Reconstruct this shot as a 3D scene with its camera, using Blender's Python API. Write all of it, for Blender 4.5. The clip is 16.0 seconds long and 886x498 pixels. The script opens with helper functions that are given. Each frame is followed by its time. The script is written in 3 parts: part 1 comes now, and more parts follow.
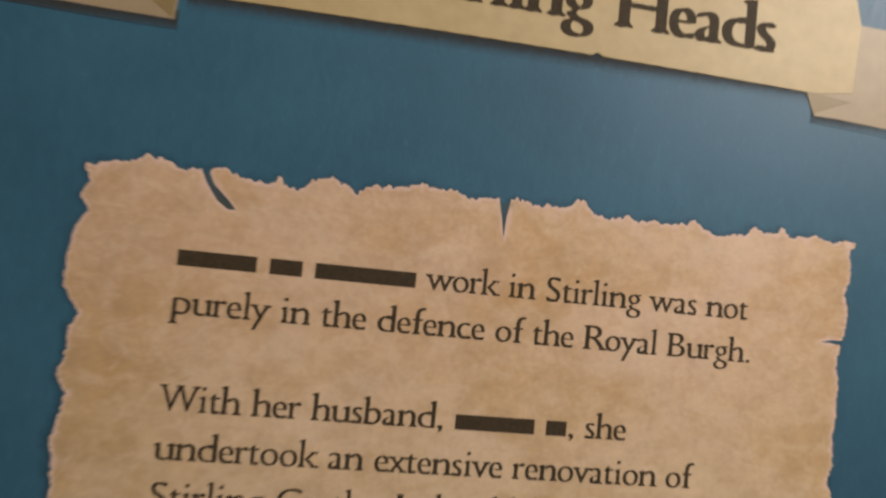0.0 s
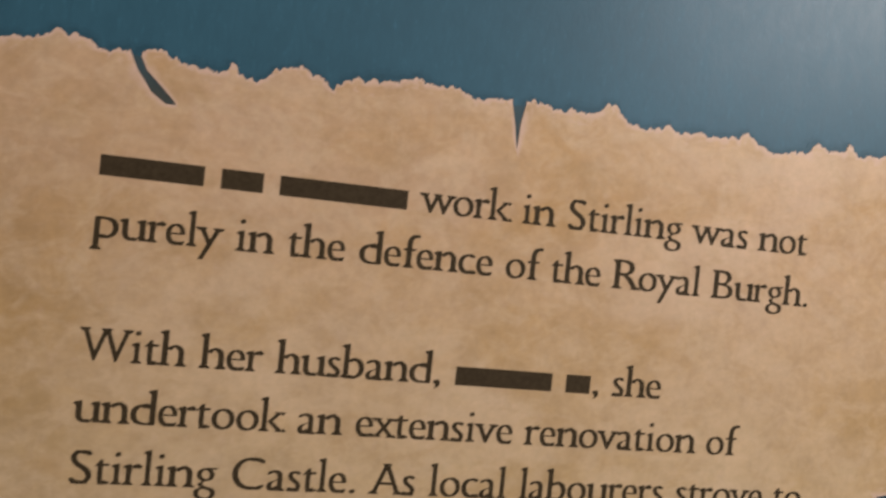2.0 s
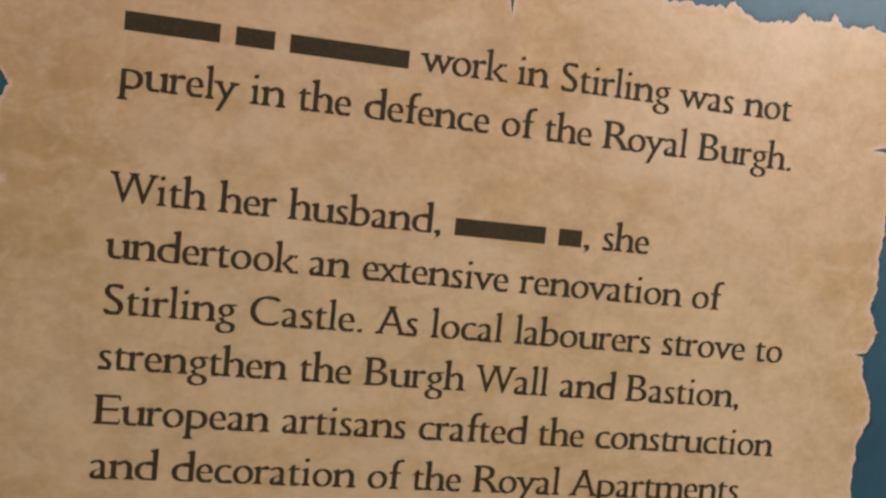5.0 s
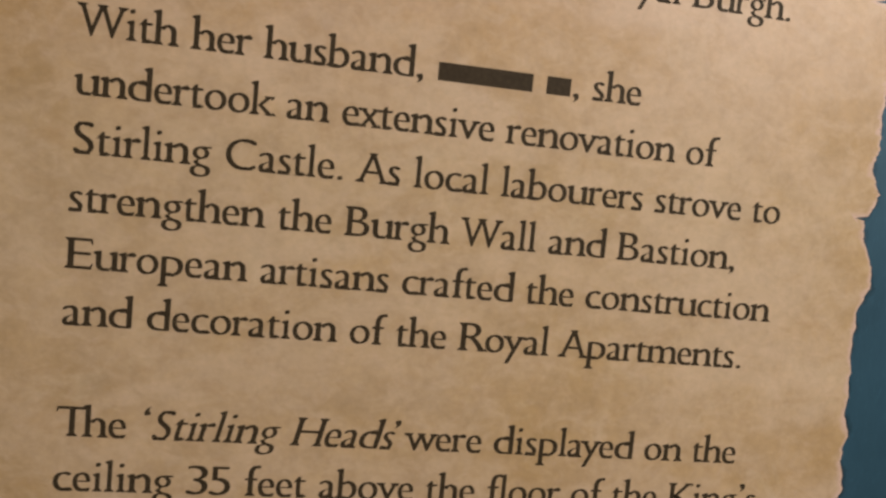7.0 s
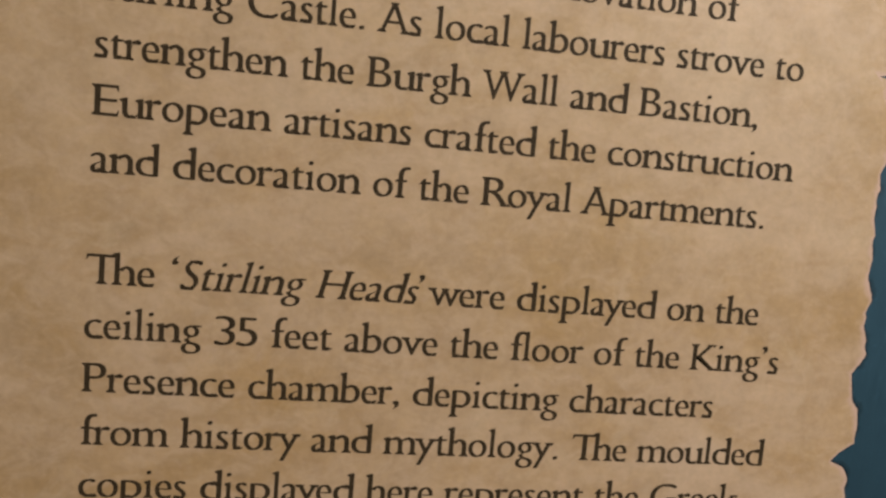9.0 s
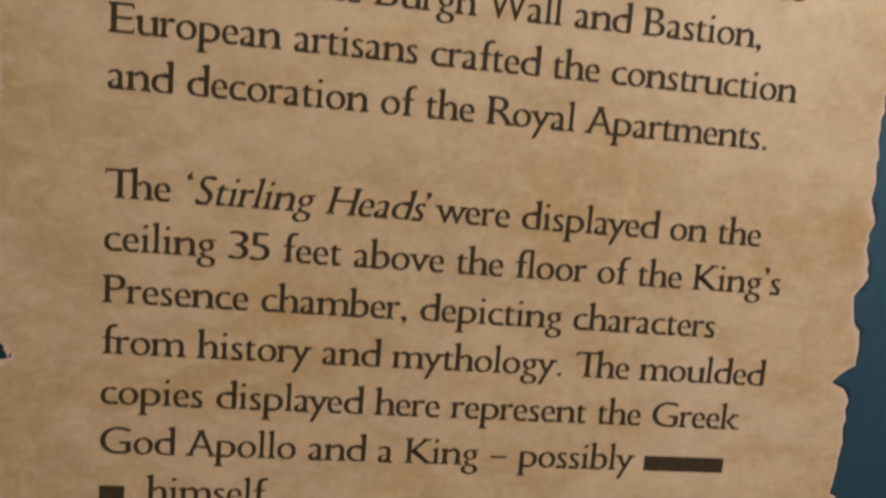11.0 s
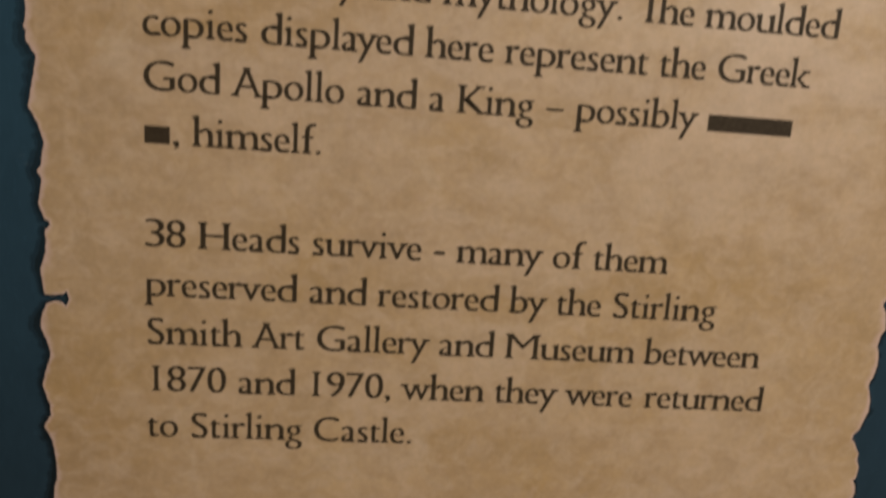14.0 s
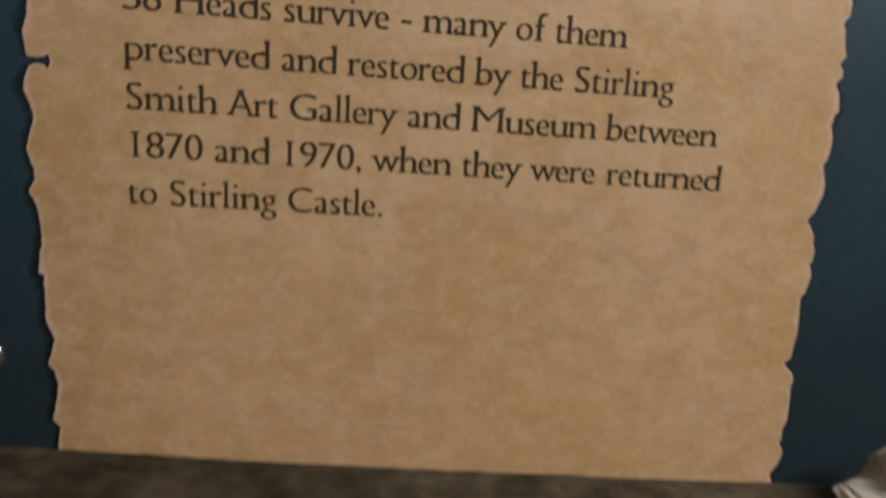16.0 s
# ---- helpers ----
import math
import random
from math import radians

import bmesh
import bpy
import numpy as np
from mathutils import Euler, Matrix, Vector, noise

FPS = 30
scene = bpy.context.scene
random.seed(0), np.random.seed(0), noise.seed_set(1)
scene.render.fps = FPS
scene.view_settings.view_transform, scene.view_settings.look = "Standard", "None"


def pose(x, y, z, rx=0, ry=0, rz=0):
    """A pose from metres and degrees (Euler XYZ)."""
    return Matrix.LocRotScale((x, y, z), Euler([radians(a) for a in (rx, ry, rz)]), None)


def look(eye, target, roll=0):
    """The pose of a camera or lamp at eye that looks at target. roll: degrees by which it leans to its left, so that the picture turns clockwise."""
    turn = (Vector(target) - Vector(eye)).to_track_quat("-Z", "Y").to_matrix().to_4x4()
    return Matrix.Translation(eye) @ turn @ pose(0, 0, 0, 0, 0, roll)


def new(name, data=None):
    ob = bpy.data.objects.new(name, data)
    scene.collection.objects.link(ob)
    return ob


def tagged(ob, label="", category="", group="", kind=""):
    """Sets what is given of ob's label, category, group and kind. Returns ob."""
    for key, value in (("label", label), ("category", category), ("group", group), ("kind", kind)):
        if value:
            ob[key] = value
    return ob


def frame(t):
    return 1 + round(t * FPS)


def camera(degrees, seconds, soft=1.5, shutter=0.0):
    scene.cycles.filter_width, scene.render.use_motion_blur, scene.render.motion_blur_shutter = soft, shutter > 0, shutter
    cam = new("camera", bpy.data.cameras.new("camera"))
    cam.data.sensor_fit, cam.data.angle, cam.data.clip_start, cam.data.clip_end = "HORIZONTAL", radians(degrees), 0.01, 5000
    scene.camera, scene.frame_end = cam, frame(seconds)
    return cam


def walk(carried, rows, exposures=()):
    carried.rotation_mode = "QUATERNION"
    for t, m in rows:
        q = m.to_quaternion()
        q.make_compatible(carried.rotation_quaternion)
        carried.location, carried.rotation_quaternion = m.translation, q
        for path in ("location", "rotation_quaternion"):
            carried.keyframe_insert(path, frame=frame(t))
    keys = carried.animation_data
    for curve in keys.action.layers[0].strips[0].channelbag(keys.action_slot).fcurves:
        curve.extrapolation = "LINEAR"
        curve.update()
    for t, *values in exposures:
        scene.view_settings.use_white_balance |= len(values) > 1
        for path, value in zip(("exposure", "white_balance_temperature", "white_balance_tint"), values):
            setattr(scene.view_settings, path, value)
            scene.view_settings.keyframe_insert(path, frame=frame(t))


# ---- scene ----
from mathutils.geometry import delaunay_2d_cdt

cam = camera(75.8, 16.0, soft=2.5, shutter=0.6)
PATH = [
    (0, 0.05960, -0.19220, 1.45730, 91.930, -5.780, -7.450),
    (0.1, 0.06205, -0.18380, 1.45678, 92.100, -5.640, -7.489),
    (0.3, 0.06323, -0.16554, 1.45782, 91.807, -5.362, -7.725),
    (0.4, 0.05934, -0.15829, 1.45755, 91.287, -5.613, -8.348),
    (0.5, 0.05740, -0.15780, 1.45800, 91.350, -5.590, -8.270),
    (0.6, 0.05589, -0.15722, 1.45967, 91.307, -5.705, -8.459),
    (0.8, 0.06292, -0.15696, 1.45925, 91.266, -5.785, -8.502),
    (0.9, 0.06475, -0.15627, 1.45889, 90.998, -5.894, -8.970),
    (1, 0.06890, -0.15670, 1.45670, 91.040, -5.820, -8.930),
    (1.1, 0.07042, -0.15704, 1.45725, 91.093, -5.833, -8.968),
    (1.3, 0.07268, -0.15729, 1.46122, 90.447, -5.980, -8.724),
    (1.4, 0.07008, -0.15559, 1.45710, 89.848, -6.278, -8.876),
    (1.5, 0.06970, -0.15540, 1.45360, 90.100, -6.100, -8.820),
    (1.6, 0.06768, -0.15520, 1.44970, 90.177, -6.097, -8.772),
    (1.8, 0.06505, -0.15493, 1.44651, 89.758, -6.052, -8.796),
    (1.9, 0.06482, -0.15431, 1.44381, 89.812, -6.026, -8.769),
    (2, 0.06270, -0.15350, 1.44120, 89.630, -6.060, -8.940),
    (2.1, 0.06167, -0.15390, 1.44080, 89.610, -6.001, -8.820),
    (2.3, 0.06184, -0.15400, 1.43918, 89.854, -5.822, -8.801),
    (2.4, 0.06347, -0.15436, 1.43631, 89.481, -5.811, -8.645),
    (2.5, 0.06470, -0.15430, 1.43380, 89.510, -5.750, -8.670),
    (2.6, 0.06608, -0.15494, 1.43299, 89.521, -5.666, -8.723),
    (2.8, 0.06770, -0.15870, 1.43258, 89.236, -5.684, -8.398),
    (2.9, 0.06785, -0.16036, 1.43075, 89.026, -5.801, -8.349),
    (3, 0.06860, -0.16230, 1.42680, 88.980, -5.760, -8.190),
    (3.1, 0.06799, -0.16302, 1.42550, 88.900, -5.760, -8.298),
    (3.3, 0.06645, -0.16480, 1.42237, 88.955, -5.703, -8.188),
    (3.4, 0.06677, -0.16417, 1.42085, 88.549, -5.686, -8.177),
    (3.5, 0.06730, -0.16440, 1.41860, 88.670, -5.630, -8.070),
    (3.6, 0.06595, -0.16428, 1.41619, 88.628, -5.633, -8.194),
    (3.7, 0.06581, -0.16423, 1.41520, 88.390, -5.620, -8.063),
    (5.8, 0.06926, -0.16920, 1.39108, 87.617, -5.640, -7.518),
    (5.9, 0.06917, -0.16942, 1.38854, 87.662, -5.532, -7.531),
    (6, 0.06920, -0.16880, 1.38640, 87.340, -5.630, -7.490),
    (6.1, 0.06962, -0.16829, 1.38429, 87.421, -5.558, -7.422),
    (6.2, 0.07049, -0.16706, 1.38309, 87.202, -5.662, -7.552),
    (6.4, 0.07077, -0.16616, 1.37805, 87.132, -5.594, -7.543),
    (6.5, 0.07160, -0.16600, 1.37640, 86.980, -5.670, -7.420),
    (6.6, 0.07348, -0.16565, 1.37466, 86.907, -5.620, -7.339),
    (6.8, 0.07630, -0.16539, 1.36997, 86.626, -5.414, -7.160),
    (6.9, 0.07737, -0.16470, 1.36730, 86.434, -5.519, -7.177),
    (7, 0.07860, -0.16400, 1.36530, 86.600, -5.490, -7.230),
    (7.1, 0.07888, -0.16382, 1.36470, 86.755, -5.442, -7.242),
    (7.3, 0.07925, -0.16312, 1.36198, 86.668, -5.344, -7.153),
    (7.4, 0.07885, -0.16290, 1.36037, 86.527, -5.359, -7.230),
    (7.5, 0.07930, -0.16290, 1.35850, 86.190, -5.270, -7.070),
    (7.6, 0.08047, -0.16326, 1.35176, 86.169, -5.224, -6.907),
    (7.8, 0.08365, -0.16433, 1.34635, 86.023, -5.072, -6.884),
    (7.9, 0.08345, -0.16563, 1.34701, 85.775, -5.222, -6.915),
    (8, 0.08280, -0.16810, 1.34480, 85.900, -5.150, -6.730),
    (8.1, 0.08190, -0.16921, 1.34188, 86.100, -5.135, -6.642),
    (8.3, 0.07836, -0.17100, 1.33532, 86.070, -5.066, -6.671),
    (8.4, 0.07734, -0.17112, 1.33252, 85.734, -4.962, -6.605),
    (8.5, 0.07700, -0.17100, 1.33110, 85.840, -4.900, -6.600),
    (8.6, 0.07758, -0.17013, 1.32896, 85.871, -4.789, -6.569),
    (8.8, 0.07739, -0.16868, 1.32676, 85.822, -4.836, -6.503),
    (8.9, 0.07742, -0.16794, 1.32544, 85.742, -4.855, -6.426),
    (9, 0.07740, -0.16710, 1.32510, 85.590, -4.830, -6.510),
    (9.1, 0.07813, -0.16725, 1.32544, 85.682, -4.807, -6.365),
    (9.2, 0.07735, -0.16845, 1.32523, 85.703, -4.800, -6.454),
    (11.3, 0.08001, -0.17390, 1.29233, 84.254, -4.622, -5.338),
    (11.4, 0.07983, -0.17408, 1.28673, 84.410, -4.583, -5.523),
    (11.5, 0.08080, -0.17420, 1.28450, 84.030, -4.590, -5.310),
    (11.6, 0.08179, -0.17345, 1.27960, 83.911, -4.472, -5.297),
    (11.8, 0.08144, -0.17298, 1.27408, 83.033, -4.283, -4.920),
    (11.9, 0.08041, -0.17287, 1.27115, 82.953, -4.481, -4.876),
    (12, 0.08000, -0.17240, 1.26800, 83.100, -4.360, -4.910),
    (12.1, 0.07937, -0.17292, 1.26675, 82.996, -4.317, -4.827),
    (12.3, 0.07954, -0.17496, 1.26058, 82.757, -4.253, -4.592),
    (12.4, 0.07950, -0.17607, 1.25867, 82.465, -4.178, -4.624),
    (12.5, 0.08050, -0.17670, 1.25750, 82.600, -4.190, -4.440),
    (12.6, 0.08088, -0.17747, 1.25392, 82.483, -4.251, -4.406),
    (12.8, 0.07907, -0.17750, 1.24554, 82.146, -4.314, -4.362),
    (12.9, 0.07816, -0.17679, 1.24221, 81.947, -4.268, -4.320),
    (13, 0.07700, -0.17580, 1.23680, 81.840, -4.170, -4.330),
    (13.1, 0.07708, -0.17506, 1.23373, 81.748, -4.009, -4.137),
    (13.3, 0.07678, -0.17347, 1.22504, 81.551, -3.971, -4.174),
    (13.4, 0.07733, -0.17357, 1.22210, 81.432, -3.998, -4.008),
    (13.5, 0.07700, -0.17370, 1.22010, 81.380, -3.970, -4.060),
    (13.6, 0.07605, -0.17599, 1.21937, 81.354, -3.885, -4.057),
    (13.8, 0.07468, -0.17714, 1.21085, 81.656, -3.976, -4.118),
    (13.9, 0.07567, -0.17714, 1.20859, 81.283, -3.978, -3.784),
    (14, 0.07550, -0.17720, 1.20310, 81.260, -3.820, -3.930),
    (14.1, 0.07599, -0.17697, 1.19981, 80.997, -3.742, -3.846),
    (14.3, 0.07663, -0.17698, 1.18886, 80.817, -3.450, -3.978),
    (14.4, 0.07690, -0.17770, 1.18092, 80.275, -3.437, -3.882),
    (14.5, 0.07740, -0.17850, 1.17470, 80.460, -3.370, -3.880),
    (14.6, 0.07946, -0.17978, 1.17000, 80.692, -3.352, -3.716),
    (14.8, 0.08125, -0.18173, 1.16063, 80.565, -3.217, -4.142),
    (14.9, 0.08308, -0.18263, 1.15480, 80.774, -3.273, -3.962),
    (15, 0.08630, -0.18460, 1.14950, 80.800, -3.270, -3.920),
    (15.1, 0.08761, -0.18678, 1.14980, 80.577, -3.163, -4.015),
    (15.3, 0.09009, -0.18929, 1.14650, 80.872, -3.194, -4.074),
    (15.4, 0.08951, -0.19026, 1.14297, 81.023, -3.407, -4.041),
    (15.5, 0.08890, -0.19080, 1.14170, 80.960, -3.310, -4.080),
    (15.6, 0.08733, -0.19008, 1.14026, 80.751, -3.288, -4.181),
    (15.8, 0.08677, -0.19041, 1.13896, 80.689, -3.299, -4.135),
    (15.9, 0.08872, -0.19225, 1.13709, 80.694, -3.395, -3.836),
    (16, 0.08930, -0.19730, 1.13220, 80.640, -3.500, -4.000),
]
walk(cam, [(t, pose(x, y, z, rx, ry, rz)) for t, x, y, z, rx, ry, rz in PATH])

# ---- light: one warm gallery lamp above, an added fill, a dim room ----
scene.view_settings.exposure = 0.0
world = bpy.data.worlds.new("world")
scene.world = world
world.use_nodes = True
world.node_tree.nodes["Background"].inputs[0].default_value = (0.55, 0.62, 0.75, 1)
world.node_tree.nodes["Background"].inputs[1].default_value = 0.02


def lamp(name, eye, target, watts, size, colour):
    data = bpy.data.lights.new(name, "AREA")
    data.energy, data.shape, data.size, data.color = watts, "DISK", size, colour
    ob = new(name, data)
    ob.matrix_world = look(eye, target)
    return ob


lamp("ceiling_lamp", (0.95, -0.78, 2.12), (0.15, 0.0, 1.3), 24.0, 0.6, (1.0, 0.89, 0.76))


# Unseen fill light, added to brighten what the main lamp leaves dark.
lamp("fill_light", (0.2, -2.4, 2.7), (0.1, 0.0, 1.2), 9, 0.6, (1.0, 0.88, 0.74))


# ---- materials ----
class Nodes:
    """A node material with short calls."""

    def __init__(self, name, rough=0.6, metal=0.0, spec=0.5):
        self.mat = bpy.data.materials.new(name)
        self.mat.use_nodes = True
        self.tree = self.mat.node_tree
        self.bsdf = self.tree.nodes["Principled BSDF"]
        self.bsdf.inputs["Roughness"].default_value = rough
        self.bsdf.inputs["Metallic"].default_value = metal
        self.bsdf.inputs["Specular IOR Level"].default_value = spec
        self.coord = self.tree.nodes.new("ShaderNodeTexCoord").outputs["Object"]

    def link(self, a, b):
        self.tree.links.new(a, b)

    def scaled(self, sx, sy, sz):
        m = self.tree.nodes.new("ShaderNodeMapping")
        m.inputs["Scale"].default_value = (sx, sy, sz)
        self.link(self.coord, m.inputs["Vector"])
        return m.outputs["Vector"]

    def noise(self, scale, detail=4.0, rough=0.55, vector=None, warp=0.0):
        n = self.tree.nodes.new("ShaderNodeTexNoise")
        n.inputs["Scale"].default_value = scale
        n.inputs["Detail"].default_value = detail
        n.inputs["Roughness"].default_value = rough
        n.inputs["Distortion"].default_value = warp
        self.link(vector or self.coord, n.inputs["Vector"])
        return n.outputs["Fac"]

    def ramp(self, fac, *stops):
        r = self.tree.nodes.new("ShaderNodeValToRGB")
        e = r.color_ramp.elements
        while len(e) < len(stops):
            e.new(0.5)
        for el, (at, c) in zip(e, stops):
            el.position, el.color = at, (c, c, c, 1) if isinstance(c, float) else (*c, 1)
        self.link(fac, r.inputs["Fac"])
        return r.outputs["Color"]

    def mix(self, fac, a, b, mode="MIX"):
        m = self.tree.nodes.new("ShaderNodeMix")
        m.data_type, m.blend_type = "RGBA", mode
        for slot, value in ((m.inputs[0], fac), (m.inputs[6], a), (m.inputs[7], b)):
            if isinstance(value, (int, float)):
                slot.default_value = value
            elif isinstance(value, tuple):
                slot.default_value = (*value, 1)
            else:
                self.link(value, slot)
        return m.outputs[2]

    def colour(self, c):
        if isinstance(c, tuple):
            self.bsdf.inputs["Base Color"].default_value = (*c, 1)
        else:
            self.link(c, self.bsdf.inputs["Base Color"])
        return self

    def rough(self, r):
        self.link(r, self.bsdf.inputs["Roughness"])
        return self

    def bump(self, height, strength, distance):
        b = self.tree.nodes.new("ShaderNodeBump")
        b.inputs["Strength"].default_value = strength
        b.inputs["Distance"].default_value = distance
        self.link(height, b.inputs["Height"])
        self.link(b.outputs["Normal"], self.bsdf.inputs["Normal"])
        return self

    def along(self, axis, low, high):
        """0 to 1 along an axis of the object, from low to high."""
        s = self.tree.nodes.new("ShaderNodeSeparateXYZ")
        self.link(self.coord, s.inputs[0])
        m = self.tree.nodes.new("ShaderNodeMapRange")
        m.inputs["From Min"].default_value, m.inputs["From Max"].default_value = low, high
        self.link(s.outputs[axis], m.inputs["Value"])
        return m.outputs["Result"]


def make_parchment():
    m = Nodes("printed_parchment", 0.5, spec=0.35)
    wash = m.ramp(m.noise(9, 5, 0.6, warp=0.4), (0.3, (0.447, 0.310, 0.204)), (0.5, (0.517, 0.373, 0.268)), (0.7, (0.567, 0.427, 0.332)))
    ochre = m.ramp(m.noise(17, 5, 0.62, m.scaled(0.8, 1, 1.5), 0.6), (0.46, 0.0), (0.70, 0.95))
    aged = m.ramp(m.noise(6, 3, 0.5), (0.35, 0.0), (0.75, 0.5))
    pale = m.ramp(m.noise(38, 5, 0.7, warp=0.8), (0.56, 0.0), (0.78, 0.55))
    fibre = m.ramp(m.noise(75, 6, 0.65), (0.3, 0.88), (0.7, 1.10))
    c = m.mix(ochre, wash, (0.41, 0.26, 0.12))
    c = m.mix(aged, c, (0.46, 0.315, 0.175))
    low = m.mix(1.0, m.ramp(m.along("Z", -0.43, -0.22), (0.0, 0.80), (1.0, 0.0)), m.ramp(m.noise(13, 4, 0.6), (0.3, 0.55), (0.7, 1.0)), "MULTIPLY")
    c = m.mix(low, c, (0.470, 0.312, 0.140))
    # Side margins browner: stains, plus the light's falloff to the left put into colour.
    margin = m.ramp(m.along("X", -0.034, 0.244), (0.0, 0.85), (0.20, 0.0), (0.86, 0.0), (1.0, 0.28))
    c = m.mix(m.mix(1.0, margin, m.ramp(m.noise(24, 5, 0.65), (0.3, 0.25), (0.7, 1.0)), "MULTIPLY"), c, (0.365, 0.236, 0.122))
    c = m.mix(pale, c, (0.585, 0.46, 0.355))
    c = m.mix(1.0, c, fibre, "MULTIPLY")
    c = m.mix(1.0, c, m.ramp(m.along("Z", -0.43, 0.03), (0.0, (1.0, 0.99, 0.99)), (0.28, (0.995, 1.02, 1.0)), (0.78, (0.98, 1.022, 0.985)), (0.94, (1.018, 0.987, 1.0))), "MULTIPLY")
    curd = m.ramp(m.noise(120, 7, 0.68, m.scaled(0.8, 1, 1.15), 0.7), (0.44, 0.0), (0.66, 0.42))
    c = m.mix(curd, c, (0.60, 0.462, 0.352))
    tan = m.ramp(m.noise(95, 7, 0.66, m.scaled(0.7, 1, 1.2), 0.5), (0.52, 0.0), (0.72, 0.5))
    c = m.mix(tan, c, (0.40, 0.265, 0.140))
    grain = m.ramp(m.noise(420, 4, 0.6), (0.3, 0.94), (0.7, 1.06))
    c = m.mix(1.0, c, grain, "MULTIPLY")
    rim = m.tree.nodes.new("ShaderNodeAttribute")
    rim.attribute_name = "inward"
    fray = m.mix(1.0, m.ramp(rim.outputs["Fac"], (0.0, 0.0), (1.0, 0.75)), m.ramp(m.noise(330, 4, 0.65), (0.25, 0.0), (0.75, 0.4)), "ADD")
    m.colour(m.mix(m.ramp(fray, (0.05, 0.0), (0.9, 1.0)), (0.595, 0.435, 0.40), c))
    return m.bump(m.noise(900, 2), 0.08, 0.0004).mat


def make_board(name, dark=None, span=(-0.40, 0.02), amount=(0.0, 0.0), ragged=False):
    """The teal print; with dark, a painted shadow of that colour whose cover goes from one amount to the other along
    span.
    """
    m = Nodes(name, 0.45, spec=0.30)
    m.bsdf.inputs["Specular Tint"].default_value = (0.68, 0.77, 1.0, 1)
    # Base colour runs from darker navy at the bottom to teal at the top.
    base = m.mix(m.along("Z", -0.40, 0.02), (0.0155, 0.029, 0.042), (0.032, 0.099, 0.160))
    cloud = m.ramp(m.noise(11, 4, 0.6), (0.3, 0.85), (0.7, 1.15))
    brush = m.noise(130, 5, 0.7, m.scaled(2.5, 1, 0.8), 0.8)
    c = m.mix(1.0, m.mix(1.0, base, cloud, "MULTIPLY"), m.ramp(brush, (0.3, 0.92), (0.7, 1.08)), "MULTIPLY")
    scuff = m.ramp(m.noise(330, 3, 0.6, m.scaled(1.0, 1, 0.6), 0.5), (0.68, 1.0), (0.78, 1.35))
    c = m.mix(1.0, c, scuff, "MULTIPLY")
    streak = m.tree.nodes.new("ShaderNodeMapping")
    streak.inputs["Rotation"].default_value = (0, 0.6, 0)
    streak.inputs["Scale"].default_value = (1.0, 1.0, 0.3)
    m.link(m.coord, streak.inputs["Vector"])
    c = m.mix(1.0, c, m.ramp(m.noise(900, 3, 0.6, streak.outputs["Vector"]), (0.58, 1.0), (0.76, 1.3)), "MULTIPLY")
    scratch = m.tree.nodes.new("ShaderNodeMapping")
    scratch.inputs["Rotation"].default_value = (0, -0.5, 0)
    scratch.inputs["Scale"].default_value = (0.4, 1.0, 1.6)
    m.link(m.coord, scratch.inputs["Vector"])
    c = m.mix(m.ramp(m.noise(420, 2, 0.5, scratch.outputs["Vector"]), (0.75, 0.0), (0.80, 0.6)), c, (0.22, 0.25, 0.27))
    # Painted shadow: dark colour laid over the print, its gloss lowered with it.
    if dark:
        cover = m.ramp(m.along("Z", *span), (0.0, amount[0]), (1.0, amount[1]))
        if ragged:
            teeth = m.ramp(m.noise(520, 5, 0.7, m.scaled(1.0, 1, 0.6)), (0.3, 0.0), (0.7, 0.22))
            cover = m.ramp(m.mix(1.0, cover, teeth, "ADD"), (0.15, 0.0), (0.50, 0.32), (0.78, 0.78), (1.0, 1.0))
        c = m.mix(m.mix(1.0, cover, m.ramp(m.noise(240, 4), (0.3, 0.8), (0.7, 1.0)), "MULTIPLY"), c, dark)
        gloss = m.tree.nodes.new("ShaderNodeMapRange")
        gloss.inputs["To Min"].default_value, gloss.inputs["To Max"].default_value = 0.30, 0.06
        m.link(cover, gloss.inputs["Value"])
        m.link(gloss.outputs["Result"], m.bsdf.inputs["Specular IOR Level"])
    m.colour(c)
    m.rough(m.ramp(brush, (0.3, 0.44), (0.7, 0.51)))
    return m.bump(m.noise(620, 3, 0.6, m.scaled(1.5, 1, 0.7), 0.5), 0.10, 0.0004).mat


def make_ribbon(name, a, b):
    m = Nodes(name, 0.5, spec=0.4)
    c = m.ramp(m.noise(18, 4, 0.6, m.scaled(0.6, 1, 1.5)), (0.3, a), (0.7, b))
    fine = m.ramp(m.noise(150, 3), (0.3, 0.92), (0.7, 1.06))
    return m.colour(m.mix(1.0, c, fine, "MULTIPLY")).mat


def make_ink(name, c):
    m = Nodes(name, 0.65, spec=0.12)
    worn = m.ramp(m.noise(700, 3), (0.3, c), (0.75, tuple(1.7 * v for v in c)))
    return m.colour(worn).mat


